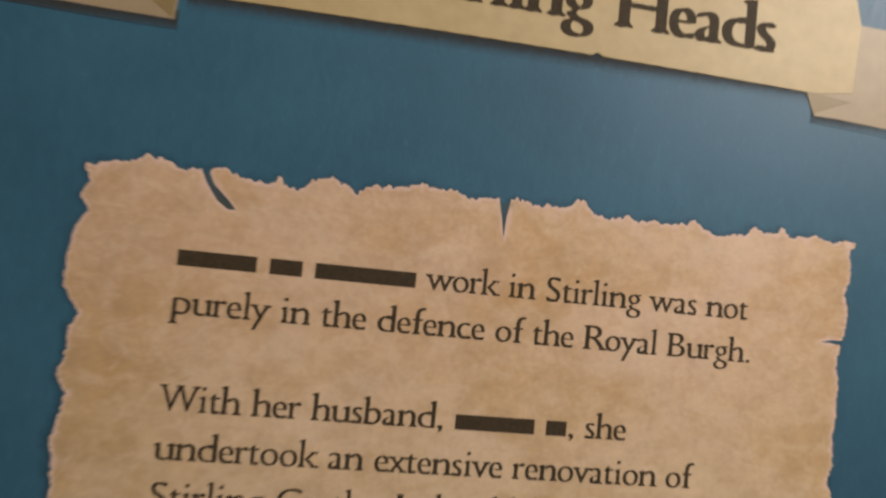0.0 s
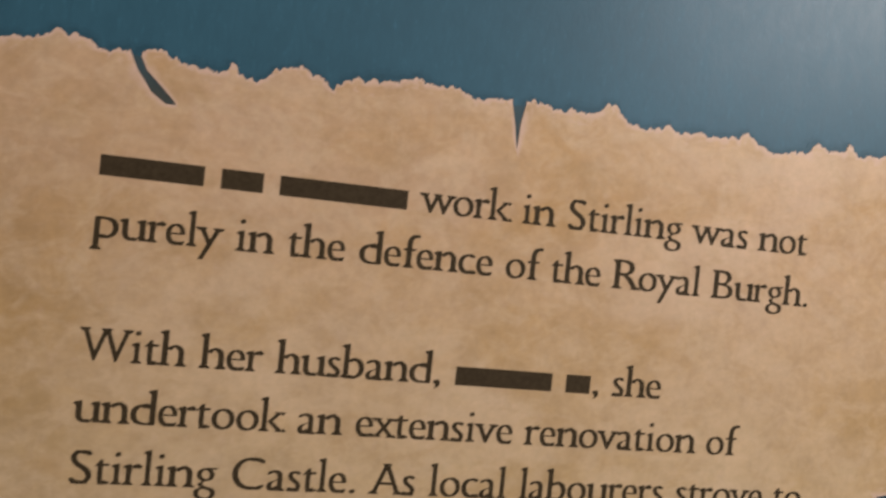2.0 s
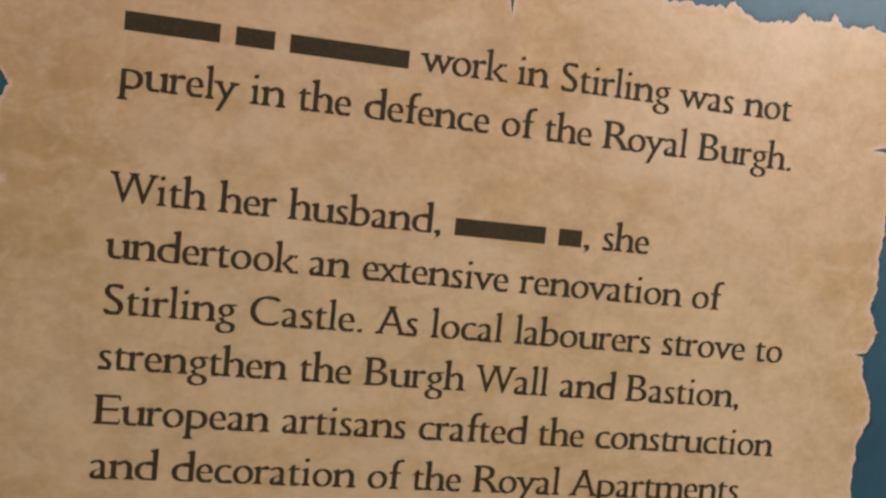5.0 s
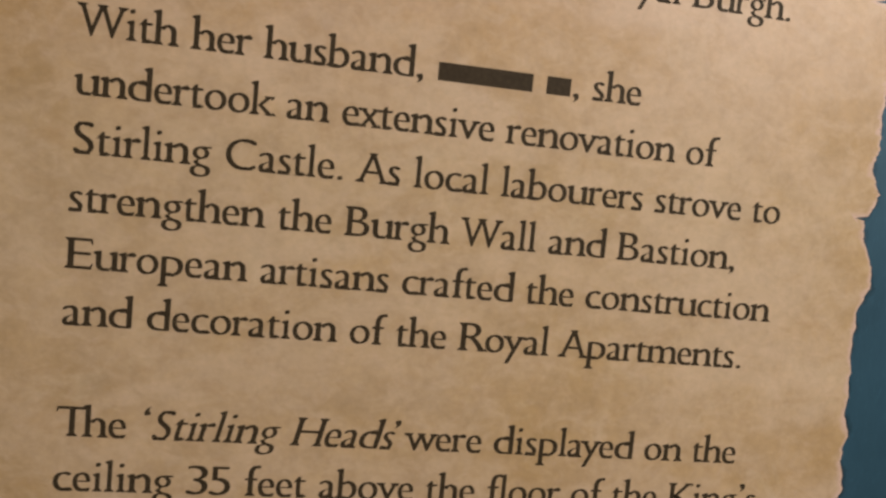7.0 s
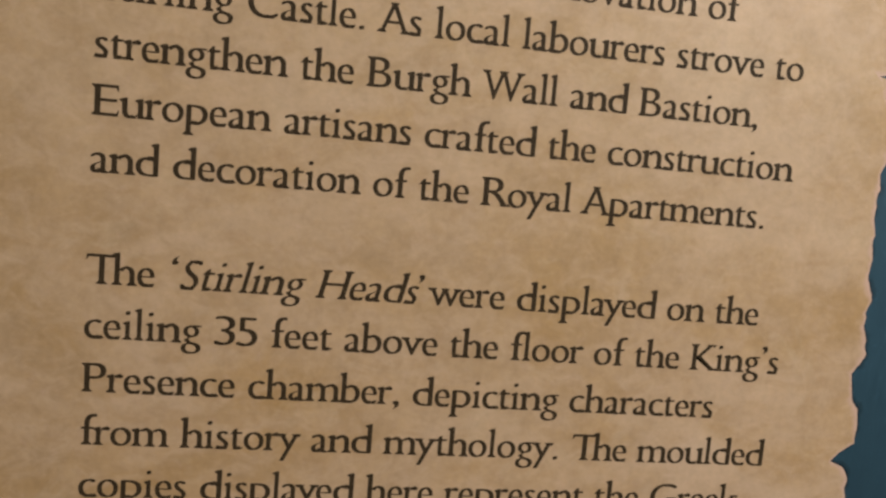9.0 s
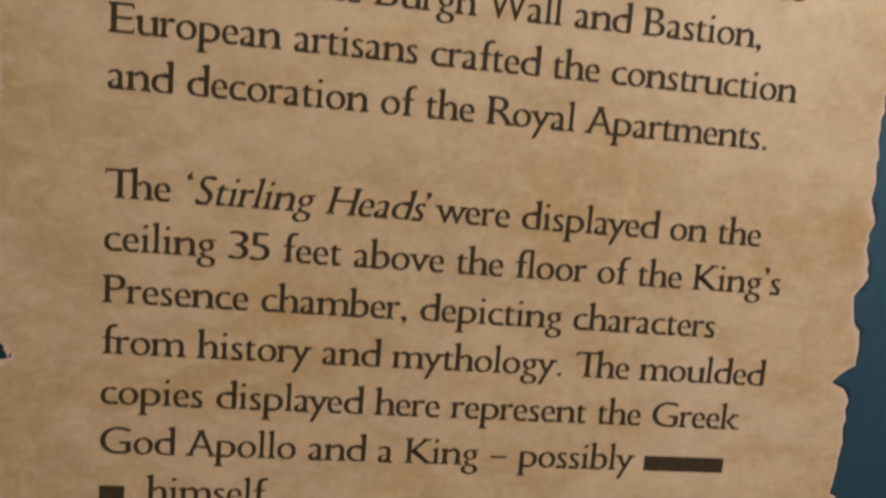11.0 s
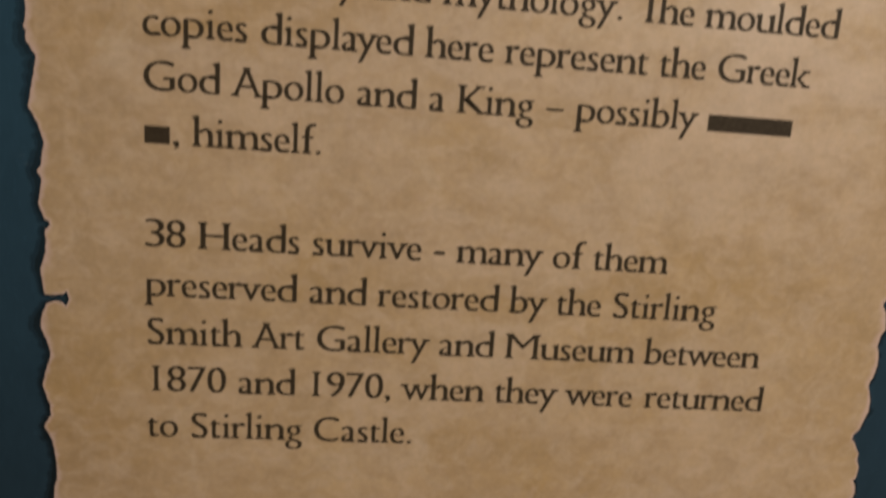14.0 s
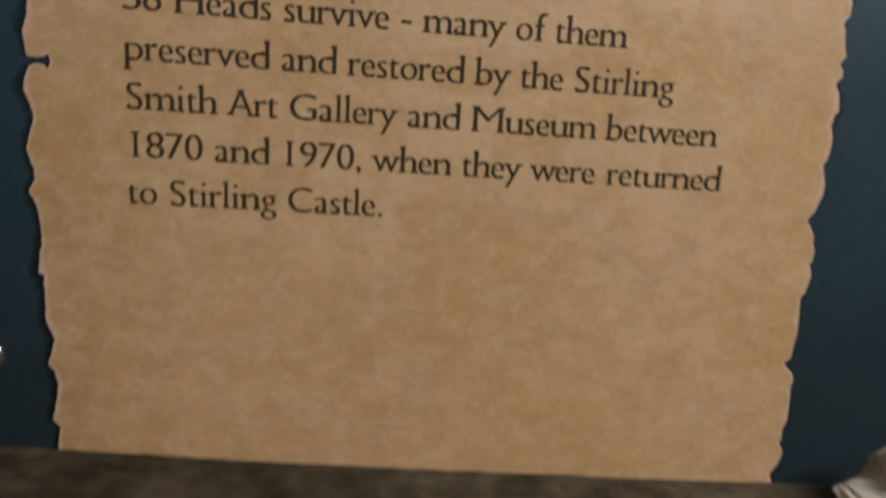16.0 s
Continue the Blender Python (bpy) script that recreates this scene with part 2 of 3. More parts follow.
def make_wood():
    m = Nodes("dark_weathered_wood", 0.75, spec=0.25)
    grain = m.noise(30, 6, 0.7, m.scaled(0.6, 3, 3), 0.8)
    c = m.ramp(grain, (0.28, (0.012, 0.010, 0.007)), (0.5, (0.036, 0.029, 0.019)), (0.72, (0.078, 0.064, 0.045)))
    worn = m.ramp(m.noise(55, 5, 0.7), (0.42, 0.0), (0.75, 0.7))
    c = m.mix(worn, c, (0.095, 0.086, 0.066))
    grime = m.ramp(m.noise(14, 4, 0.6, m.scaled(1, 0.5, 0.5)), (0.35, 0.45), (0.65, 1.3))
    pits = m.ramp(m.noise(190, 4, 0.7, m.scaled(0.5, 1, 1)), (0.35, 0.6), (0.5, 1.0))
    c = m.mix(1.0, m.mix(1.0, c, grime, "MULTIPLY"), pits, "MULTIPLY")
    return m.colour(c).bump(grain, 0.5, 0.002).mat


def make_plaster(name, low, high, scale):
    m = Nodes(name, 0.85, spec=0.25)
    n = m.noise(scale, 6, 0.65)
    return m.colour(m.ramp(n, (0.3, low), (0.7, high))).bump(m.noise(scale * 6, 4), 0.5, 0.02 / scale).mat


PARCHMENT = make_parchment()
TORN = make_plaster("torn_paper_edge", (0.50, 0.36, 0.29), (0.62, 0.46, 0.385), 240)
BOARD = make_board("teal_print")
RIBBON = make_ribbon("cream_ribbon_print", (0.355, 0.262, 0.124), (0.415, 0.325, 0.182))
FOLD = make_ribbon("ribbon_fold_print", (0.18, 0.13, 0.06), (0.24, 0.175, 0.085))
TAIL = make_ribbon("ribbon_tail_print", (0.262, 0.196, 0.124), (0.305, 0.240, 0.165))
# Shadow put into colour: drop shadows of sheet and ribbon, shade in tears.
WIDE_SHADOW = make_board("printed_shadow_wide", (0.008, 0.009, 0.009), amount=(0.55, 0.08))
NARROW_SHADOW = make_board("printed_shadow_narrow", (0.008, 0.008, 0.007), amount=(0.92, 0.22))
RIBBON_SHADOW = make_board("printed_ribbon_shadow", (0.036, 0.034, 0.033), (0.0818, 0.0872), (0.0, 1.0), True)
TAIL_SHADOW = make_board("printed_tail_shadow", (0.036, 0.034, 0.033), (0.0722, 0.0785), (0.0, 1.0), True)
SHADE = make_board("printed_tear_shade", (0.062, 0.054, 0.036), (0.018, 0.033), (0.92, 0.42))
INK = make_ink("dark_brown_ink", (0.033, 0.024, 0.015))
STEEL = Nodes("polished_steel", 0.18, 1.0).colour((0.72, 0.73, 0.75)).mat
WOOD = make_wood()
CAST = make_plaster("white_plaster_cast", (0.27, 0.265, 0.262), (0.52, 0.51, 0.495), 140)
WALL = make_plaster("lime_plaster", (0.34, 0.31, 0.27), (0.46, 0.43, 0.38), 3)
CEIL = make_plaster("ceiling_paint", (0.60, 0.58, 0.55), (0.68, 0.66, 0.62), 2)
STONE = make_plaster("floor_flags", (0.16, 0.145, 0.13), (0.26, 0.24, 0.21), 4)


# ---- helpers ----
def part(name, bm, material, parent=None, label=""):
    me = bpy.data.meshes.new(name)
    bm.to_mesh(me)
    bm.free()
    ob = new(name, me)
    me.materials.append(material)
    if parent:
        ob.parent = parent
    if label:
        tagged(ob, label)
    return ob


def box(bm, lo, hi, bevel=0.0):
    made = bmesh.ops.create_cube(bm, size=1.0)
    size = Vector(hi) - Vector(lo)
    mid = (Vector(hi) + Vector(lo)) / 2
    for v in made["verts"]:
        v.co = Vector(c * s for c, s in zip(v.co, size)) + mid
    if bevel:
        edges = {e for v in made["verts"] for e in v.link_edges}
        bmesh.ops.bevel(bm, geom=list(edges), offset=bevel, segments=2, affect="EDGES")
    return bm


def plate(outline, front, depth):
    """A flat sheet with this outline in x and z: its face at y = front, going back by depth."""
    flat, edges, faces, *_ = delaunay_2d_cdt([Vector(p) for p in outline], [], [list(range(len(outline)))], 1, 1e-6)
    bm = bmesh.new()
    face = [bm.verts.new((p.x, front, p.y)) for p in flat]
    back = [bm.verts.new((p.x, front + depth, p.y)) for p in flat]
    uses = {}
    for f in faces:
        bm.faces.new([face[n] for n in f])
        for e in zip(f, (*f[1:], f[0])):
            uses[e] = True
    for a, b in uses:
        if (b, a) not in uses:
            bm.faces.new((face[b], face[a], back[a], back[b]))
    bmesh.ops.recalc_face_normals(bm, faces=bm.faces[:])
    return bm


def sheet(outer, inner, front, depth):
    """A plate with this outline, and on it how far in from the torn rim each point lies: 0 on the outer line, 1 from the inner one on."""
    n, k = len(outer), len(inner)
    lines = [(n + a, n + (a + 1) % k) for a in range(k)]
    flat, _, faces, source, *_ = delaunay_2d_cdt([Vector(p) for p in outer + inner], lines, [list(range(n))], 1, 1e-6)
    bm = bmesh.new()
    depth_in = bm.verts.layers.float.new("inward")
    face = [bm.verts.new((p.x, front, p.y)) for p in flat]
    for v, ids in zip(face, source):
        v[depth_in] = 0.5 if not ids else 0.0 if min(ids) < n else 1.0
    back = {}
    uses = {e for f in faces for e in zip(f, (*f[1:], f[0]))}
    for f in faces:
        bm.faces.new([face[a] for a in f])
    for a, b in sorted(uses):
        if (b, a) not in uses:
            for c in (a, b):
                if c not in back:
                    back[c] = bm.verts.new((flat[c].x, front + depth, flat[c].y))
            bm.faces.new((face[b], face[a], back[a], back[b]))
    bmesh.ops.recalc_face_normals(bm, faces=bm.faces[:])
    return bm


# ---- the room ----
Z0 = 1.45
for name, lo, hi, material in (
    ("wall_north", (-2.6, 0.02, 0.0), (2.6, 0.30, 2.8), WALL),
    ("wall_south", (-2.6, -3.3, 0.0), (2.6, -3.0, 2.8), WALL),
    ("wall_east", (2.6, -3.3, 0.0), (2.9, 0.30, 2.8), WALL),
    ("wall_west", (-2.9, -3.3, 0.0), (-2.6, 0.30, 2.8), WALL),
    ("floor", (-2.9, -3.3, -0.2), (2.9, 0.30, 0.0), STONE),
    ("ceiling", (-2.9, -3.3, 2.8), (2.9, 0.30, 3.0), CEIL),
):
    tagged(part(name, box(bmesh.new(), lo, hi), material), "plain surface closing the dim gallery room", name.split("_")[0], kind="structure")

# ---- the panel ----
panel = tagged(new("information_panel"), "teal printed museum panel with torn parchment text sheet", "sign")
panel.location = (0, 0, Z0)
part("board", box(bmesh.new(), (-0.14, 0.0, -0.470), (0.36, 0.012, 0.24), 0.002), BOARD, panel, "printed backing board, teal at the top, darker blue towards the bottom")


# The parchment's torn outline: heights and hollows of each edge in millimetres, roughened between them.
TOP = [
    (-32, 28.5), (-17, 31.5), (-13, 34), (-4.5, 31), (1, 31), (6, 32), (10, 32.5), (19, 29), (26.5, 29.5), (27.5, 32),
    (28.5, 32), (29.5, 29.5), (33.5, 28), (40, 32.5), (43.5, 33.5), (47.5, 32.5), (53.5, 29.5), (56.5, 32), (68.5, 33), (75, 35),
    (77.5, 33.5), (84.5, 34.5), (90.5, 32), (100.5, 33), (107, 33.5), (111.5, 33.5), (116.5, 32), (126, 32.5), (129, 35.5), (132.5, 35.5),
    (136.5, 31.5), (145, 30.5), (148.5, 32.5), (152.5, 31), (171.5, 31.5), (174, 34), (178, 30.5), (183, 28.5), (194.5, 30.5), (198, 33.5),
    (202, 31.5), (207, 32.5), (208.5, 35), (212, 31), (222.5, 33), (229.5, 31), (237, 32.5),
]
RIGHT = [
    (32.5, 237), (17.5, 238), (13, 236.5), (4.5, 238.5), (-3.5, 237), (-12.5, 235), (-22, 236.5), (-42, 236), (-51, 236.5), (-58, 234.5),
    (-65, 239), (-70.5, 237), (-74.5, 234.5), (-79.5, 235.5), (-87.5, 239), (-93.5, 240.5), (-99.5, 238),
]
RIGHT_MIDDLE = [
    (-99.5, 238), (-101.6, 237), (-103.5, 236.2), (-108, 237), (-110.7, 236.4), (-118, 236.3), (-122.9, 237.5), (-124.8, 236.8), (-130.8, 237.9), (-133.6, 237.2),
    (-137.3, 237.3), (-144.2, 239.7), (-148.5, 237.9), (-149.7, 238.5), (-153.2, 238), (-157.6, 239.7), (-159.7, 239.4), (-162.1, 240.2), (-164.5, 239.1), (-168.8, 236.1),
    (-173.2, 236.8), (-178.3, 238), (-180.7, 240), (-185.1, 240.7), (-192.3, 240.5), (-195.2, 236.2), (-198.8, 232.8), (-200.8, 237.7), (-204.6, 240.1), (-208, 239.2),
    (-211, 240.1), (-213.9, 239.4), (-219.7, 240.2), (-225.5, 239.6), (-230, 239.5),
]
RIGHT_LOW = [
    (-230, 239.5), (-238.2, 238.3), (-239, 240.3), (-241.4, 241.5), (-245.3, 241.9), (-249.7, 240.3), (-252.2, 239.2), (-257.8, 241.3), (-261.4, 241), (-264.8, 239),
    (-266.3, 240.1), (-271.1, 240.7), (-275, 242), (-278.2, 240.2), (-280, 242), (-281.9, 241.9), (-284.3, 240.1), (-285.8, 240.3), (-287.6, 241.7), (-293.7, 242.6),
    (-295.5, 241.3), (-299.2, 240.9), (-304, 242.1), (-308.9, 241.8), (-313.6, 240.3), (-318.9, 241.8), (-322.9, 242.1), (-330.1, 239.9),
]
RIGHT_FOOT = [
    (-330.1, 239.9), (-332.3, 238), (-334.3, 238.1), (-334.7, 239.2), (-339.3, 241.5), (-341.4, 241.2), (-344.4, 242.6), (-348.2, 242.2), (-349.3, 241.1), (-350.8, 242),
    (-353.9, 242.7), (-360.3, 241.4), (-362.1, 240), (-374.4, 241.2), (-385.9, 240), (-387.9, 237.9), (-392.5, 242.2), (-394.3, 242.5), (-397.7, 242.1), (-405.6, 242.8),
    (-411.1, 242.8), (-414.6, 241.6), (-419, 242), (-420.1, 241), (-424.2, 243.3), (-427.1, 242.7), (-429.6, 241.8), (-431.5, 240.5), (-433.5, 239.3), (-435.4, 240.1), (-440, 241.2),
]
LEFT = [
    (28.5, -32), (23.5, -30), (19, -32), (14.5, -29.5), (9, -32.5), (-0.5, -34), (-9.5, -34), (-18.5, -28.5), (-23, -31), (-29, -30.5),
    (-38, -33), (-43.5, -29.5), (-49.5, -30.5), (-57.5, -32.5), (-65.5, -31), (-83, -30), (-103.5, -31.5), (-126.5, -30), (-148, -31.5), (-152.8, -31.2),
]
LEFT_MIDDLE = [
    (-152.8, -31.2), (-156.7, -32.2), (-161.7, -31.9), (-163.4, -33.3), (-167.6, -33.4), (-169.8, -32.4), (-171.2, -30.3), (-173.9, -29.6), (-183.1, -32), (-189.2, -33.5),
    (-192.8, -33.1), (-193.8, -31.4), (-198.3, -30), (-200.6, -28.3), (-204.8, -29.5), (-209.2, -33), (-213.6, -33), (-217, -33.9), (-218.3, -33.1), (-220.9, -33.3),
    (-223.8, -31.2), (-225.3, -30.7), (-233.6, -32.5), (-239.3, -33.4), (-243.9, -31), (-248.7, -29.6), (-255.3, -30.4), (-257.5, -31.9), (-259.8, -30.5), (-267, -31.8),
    (-271, -30.4), (-275.5, -30.2), (-281.9, -30.2), (-287.2, -32.1), (-294, -31.1), (-298, -30.8), (-302, -32.1),
]
LEFT_LOW = [
    (-302, -32.1), (-305.5, -32.3), (-311.4, -30.2), (-314, -30), (-320.3, -31.8), (-324.5, -32.6), (-330.5, -30.7), (-333.7, -30.5), (-337.8, -32.8), (-341.9, -30.5),
    (-348.4, -29.6), (-354.9, -29.3), (-358.7, -30.2), (-365.1, -31), (-365.8, -29.3), (-381.9, -29.4), (-388.4, -26.9), (-397.5, -29.5), (-399.9, -27.5), (-404.5, -26.4),
    (-412.2, -27.5), (-417.8, -28.9), (-420.7, -26.6), (-427.5, -27.5), (-433, -27.9),
]
# Tears into the sheet: along the edge the place, then the way in as far as the tip, and the mouth's width.
TOP_TEARS = [[(3.3, 30.7), (5.2, 26.8), (8.9, 21.7), (12.6, 19.2), (15.2, 19.3), (14.4, 20.4), (11.4, 23.4), (7.6, 27.0), (6.0, 30.4)], [(102.0, 32), (103.3, 26.5), (104.6, 19.4), (105.0, 27.0), (106.0, 32.5)]]
RIGHT_TEARS = [[(236.2, -4.6), (232.1, -4.7), (228, -5.9), (232.1, -6), (236.6, -6.8)], [(235.1, -72.2), (231, -72.9), (234.1, -73.6)]]
LEFT_TEARS = [
    [(-29, -201.6), (-27.4, -201.6), (-26.2, -202.5), (-26.4, -203.7), (-27.9, -204.2), (-29.5, -204.6)], [(-30.1, -271.8), (-29, -272.2), (-28.7, -273.4), (-29.5, -274.5), (-30.2, -275)],
    [(-31, -294.8), (-28, -294.9), (-25.7, -294.5), (-24.6, -293.5), (-23.9, -296), (-24.9, -298.6), (-26.1, -297.3), (-27.8, -296.8), (-29.4, -297.2), (-30.8, -298)],
]


def torn(run, across, rough):
    """Points every third of a millimetre between the heights in run, in their order, jagged by rough."""
    out = []
    for (a, h), (b, k) in zip(run, run[1:]):
        steps = max(1, round(abs(b - a) / 0.33))
        for n in range(steps):
            s = n / steps
            at = a + s * (b - a)
            tooth = sum(w * noise.noise((at * f, across + f, 3.0)) for f, w in ((0.23, 0.7), (0.61, 0.8), (1.33, 0.7), (2.9, 0.5)))
            out.append((at, h + s * (k - h) + rough * tooth))
    return out


def with_tears(points, tears, key):
    """Puts each tear between the neighbours of its mouth."""
    for tear in tears:
        lo, hi = sorted((key(tear[0]), key(tear[-1])))
        at = next(n for n, p in enumerate(points) if lo <= key(p) <= hi)
        points = [p for p in points if not lo <= key(p) <= hi]
        points[at:at] = tear
    return points


def outline(grow=0.0, rough=0.75, seed=0.0, aside=0.0):
    top = with_tears(torn(TOP, 1.0 + seed, 1.6 * rough), TOP_TEARS, lambda p: p[0])
    right = torn(RIGHT, 5.0 + seed, rough) + [p for run in (RIGHT_MIDDLE, RIGHT_LOW, RIGHT_FOOT) for p in torn(run, 5.0 + seed, 0.35 * rough)]
    left = torn(LEFT, 8.0 + seed, rough) + [p for run in (LEFT_MIDDLE, LEFT_LOW) for p in torn(run, 8.0 + seed, 0.35 * rough)]
    right = with_tears([(x, z) for z, x in right], RIGHT_TEARS, lambda p: p[1])
    left = with_tears([(x, z) for z, x in left], LEFT_TEARS, lambda p: p[1])
    points = top + right + left[::-1]
    moved = []
    for n, (x, z) in enumerate(points):
        (ax, az), (bx, bz) = points[n - 1], points[(n + 1) % len(points)]
        d = math.hypot(bx - ax, bz - az) or 1.0
        g = grow * max(0.4, 0.75 + 0.9 * noise.noise((x * 0.11, z * 0.11, 5.0)) + 0.5 * noise.noise((x * 0.5, z * 0.5, 2.0)))
        moved.append(((x + aside - g * (bz - az) / d) / 1000, (z + g * (bx - ax) / d) / 1000))
    return moved


# The artwork's drop shadow round the sheet, painted as flat dark layers.
part("drop_shadow", plate(outline(2.3, aside=-0.9), -0.00005, 0.0002), WIDE_SHADOW, panel, "soft printed drop shadow painted round the sheet")
part("drop_shadow", plate(outline(1.3, aside=-0.6), -0.00010, 0.0002), NARROW_SHADOW, panel, "soft printed drop shadow painted round the sheet")
part("torn_edge", plate(outline(0.12), -0.00018, 0.0003), TORN, panel, "pale torn fringe of the sheet")
parchment = part("parchment", sheet(outline(), outline(-2.5), -0.00026, 0.0003), PARCHMENT, panel, "tan mottled parchment sheet with ragged edges")
for tear in TOP_TEARS:
    part("tear_shade", plate([((x + 0.3) / 1000, (z - 0.3) / 1000) for x, z in tear], -0.00014, 0.0002), SHADE, panel, "dark printed shade inside the tear")

# ---- lettering ----
# Advance widths of an old-style serif, in thousandths of its size.
ADVANCE = dict(zip("ABCDEFGHIJKLMNOPQRSTUVWXYZ", (643, 591, 704, 780, 576, 538, 766, 785, 338, 339, 668, 553, 932, 783, 795, 537, 795, 628, 485, 658, 746, 634, 926, 643, 574, 641)))
ADVANCE.update(zip("abcdefghijklmnopqrstuvwxyz", (409, 484, 399, 519, 397, 302, 437, 502, 254, 253, 483, 234, 779, 520, 480, 510, 498, 333, 324, 296, 512, 440, 702, 440, 450, 410)))
ADVANCE.update({" ": 268, "~": 330, ",": 215, ".": 238, "'": 220, "`": 220, "-": 330, "–": 493, **{d: 488 for d in "0123456789"}})
# space before and after the strokes of each letter
BEARINGS = {
    "hnmu": (0.07, 0.06), "pb": (0.065, 0.04), "dq": (0.04, 0.055), "a": (0.045, 0.03), "r": (0.07, 0.012), "t": (0.03, 0.02), "f": (0.05, -0.05), "vwyx": (0.025, 0.025),
    "k": (0.07, 0.01), "s": (0.055, 0.05), "e": (0.042, 0.04), "co": (0.042, 0.038), "g": (0.035, 0.025), "EB": (0.085, 0.06), "P": (0.085, 0.045), "RK": (0.085, 0.0),
    "HM": (0.085, 0.085), "AV": (0.03, 0.03), "W": (0.05, 0.03), "T": (0.055, 0.035), "S": (0.07, 0.06), "GC": (0.05, 0.065), "0123456789": (0.04, 0.04), "-–": (0.05, 0.05),
}
KERN = {"we": -0.026, "wo": -0.025, "rk": -0.01, "ay": -0.03, "ye": -0.03, "la": -0.012, "d ": -0.01}
X_HEIGHT, ASCENDER, CAPITAL, DESCENDER = 0.405, 0.70, 0.65, -0.245
SHAPES = {}


def raw_glyph(ch, thin):
    """The built-in font's letter as flat points and triangles."""
    data = bpy.data.curves.new("glyph", "FONT")
    data.body, data.size, data.resolution_u, data.offset = ch, 1.0, 5, thin
    ob = new("glyph", data)
    me = bpy.data.meshes.new_from_object(ob.evaluated_get(bpy.context.evaluated_depsgraph_get()))
    points = [(v.co.x, v.co.y) for v in me.vertices]
    me.calc_loop_triangles()
    faces = [tuple(t.vertices) for t in me.loop_triangles]
    bpy.data.objects.remove(ob)
    bpy.data.curves.remove(data)
    bpy.data.meshes.remove(me)
    return points, faces


def level(ch, thin):
    ys = [y for _, y in raw_glyph(ch, thin)[0]]
    return min(ys), max(ys)


def glyph(ch, weight=1.0):
    """A letter of the built-in font, cut with the proportions, stress and serifs of an old-style face: points and triangles, size 1."""
    if (ch, weight) in SHAPES:
        return SHAPES[ch, weight]
    thin = -0.0182
    if "levels" not in SHAPES:
        SHAPES["levels"] = (level("p", thin)[0], level("x", thin)[0], level("x", thin)[1], level("l", thin)[1], level("H", thin)[1])
    low, base, xh, asc, cap = SHAPES["levels"]
    points, faces = raw_glyph("," if ch in "'`" else ch, thin)
    if ch.islower():
        src, dst = (low, base, xh, asc), (DESCENDER, 0.0, X_HEIGHT, ASCENDER)
    else:
        src, dst = (low, base, cap), (-0.2, 0.0, CAPITAL)
    left, right = min(x for x, _ in points), max(x for x, _ in points)
    wide = ADVANCE[ch] / 1000
    before, after = next((p for letters, p in BEARINGS.items() if ch in letters), (0.05, 0.05))
    if ch in ",.'`iljI1":
        scale = 1.05 if ch in ",'`" else 0.8
        x0 = wide / 2 - scale * (right + left) / 2
    else:
        scale = (wide - before - after) / (right - left)
        x0 = before - scale * left
    points = [(x0 + scale * x, float(np.interp(y, src, dst)) if src[0] <= y <= src[-1] else dst[-1] + (y - src[-1]) * 0.8 if y > src[-1] else dst[0] + y - src[0]) for x, y in points]
    if ch == "'":
        points = [(x, y + 0.60) for x, y in points]
    if ch == "`":
        points = [(wide - x, 0.62 - y) for x, y in points]
    count = {}
    for f in faces:
        for a, b in zip(f, f[1:] + f[:1]):
            count[min(a, b), max(a, b)] = count.get((min(a, b), max(a, b)), 0) + 1
    rim = [e for e, n in count.items() if n == 1]
    # the broad nib: thin strokes across it, thick ones along
    out, tris = [], []
    nib = 0.040 if ch in "vwxyzkAKMVWXY" else 0.053
    for n in range(5):
        s = (n / 4 - 0.5) * nib * weight
        k = len(out)
        out += [(x + s, y + 0.22 * s, n) for x, y in points]
        tris += [(a + k, b + k, c + k) for a, b, c in faces]

    def foot(corners):
        k = len(out)
        layer = 1 + max(p[2] for p in out)
        out.extend((x, y, layer) for x, y in corners)
        tris.extend((k, k + n, k + n + 1) for n in range(1, len(corners) - 1))

    h = nib / 2 * weight
    reach, lip, knee = 0.055, 0.020, 0.07

    def spur(x, y, side, up):
        """A serif to one side of a stem's end: side and up are 1 or -1."""
        foot([(x - side * 0.02, y), (x + side * reach, y), (x + side * reach, y + up * lip), (x, y + up * knee), (x - side * 0.02, y + up * knee)])

    if ch == "d":
        stem = wide - after - 0.075
        foot([(stem - 0.17, X_HEIGHT - 0.012), (stem - 0.12, X_HEIGHT - 0.035), (stem, X_HEIGHT - 0.095), (stem + 0.02, X_HEIGHT - 0.055), (stem - 0.09, X_HEIGHT + 0.004)])
    if ch in "-–":
        foot([(before, 0.205), (wide - after, 0.205), (wide - after, 0.262), (before, 0.262)])
    if ch.isalpha() or ch == "1":
        for a, b in rim:
            (xa, ya), (xb, yb) = points[a], points[b]
            xa, xb = min(xa, xb) - h, max(xa, xb) + h
            if abs(ya - yb) > 0.008 or not 0.015 < xb - xa - 2 * h < 0.13:
                continue
            if abs(ya) < 0.025 or (ch in "pq" and abs(ya - DESCENDER) < 0.025):
                if ch not in "adu":
                    spur(xa, ya, -1, 1)
                if ch not in "t":
                    spur(xb, ya, 1, 1)
            elif not ch.islower() and abs(ya - CAPITAL) < 0.025:
                spur(xa, ya, -1, -1)
                spur(xb, ya, 1, -1)
            elif ch in "vwxyk" and abs(ya - X_HEIGHT) < 0.025:
                spur(xa, ya, -1, -1)
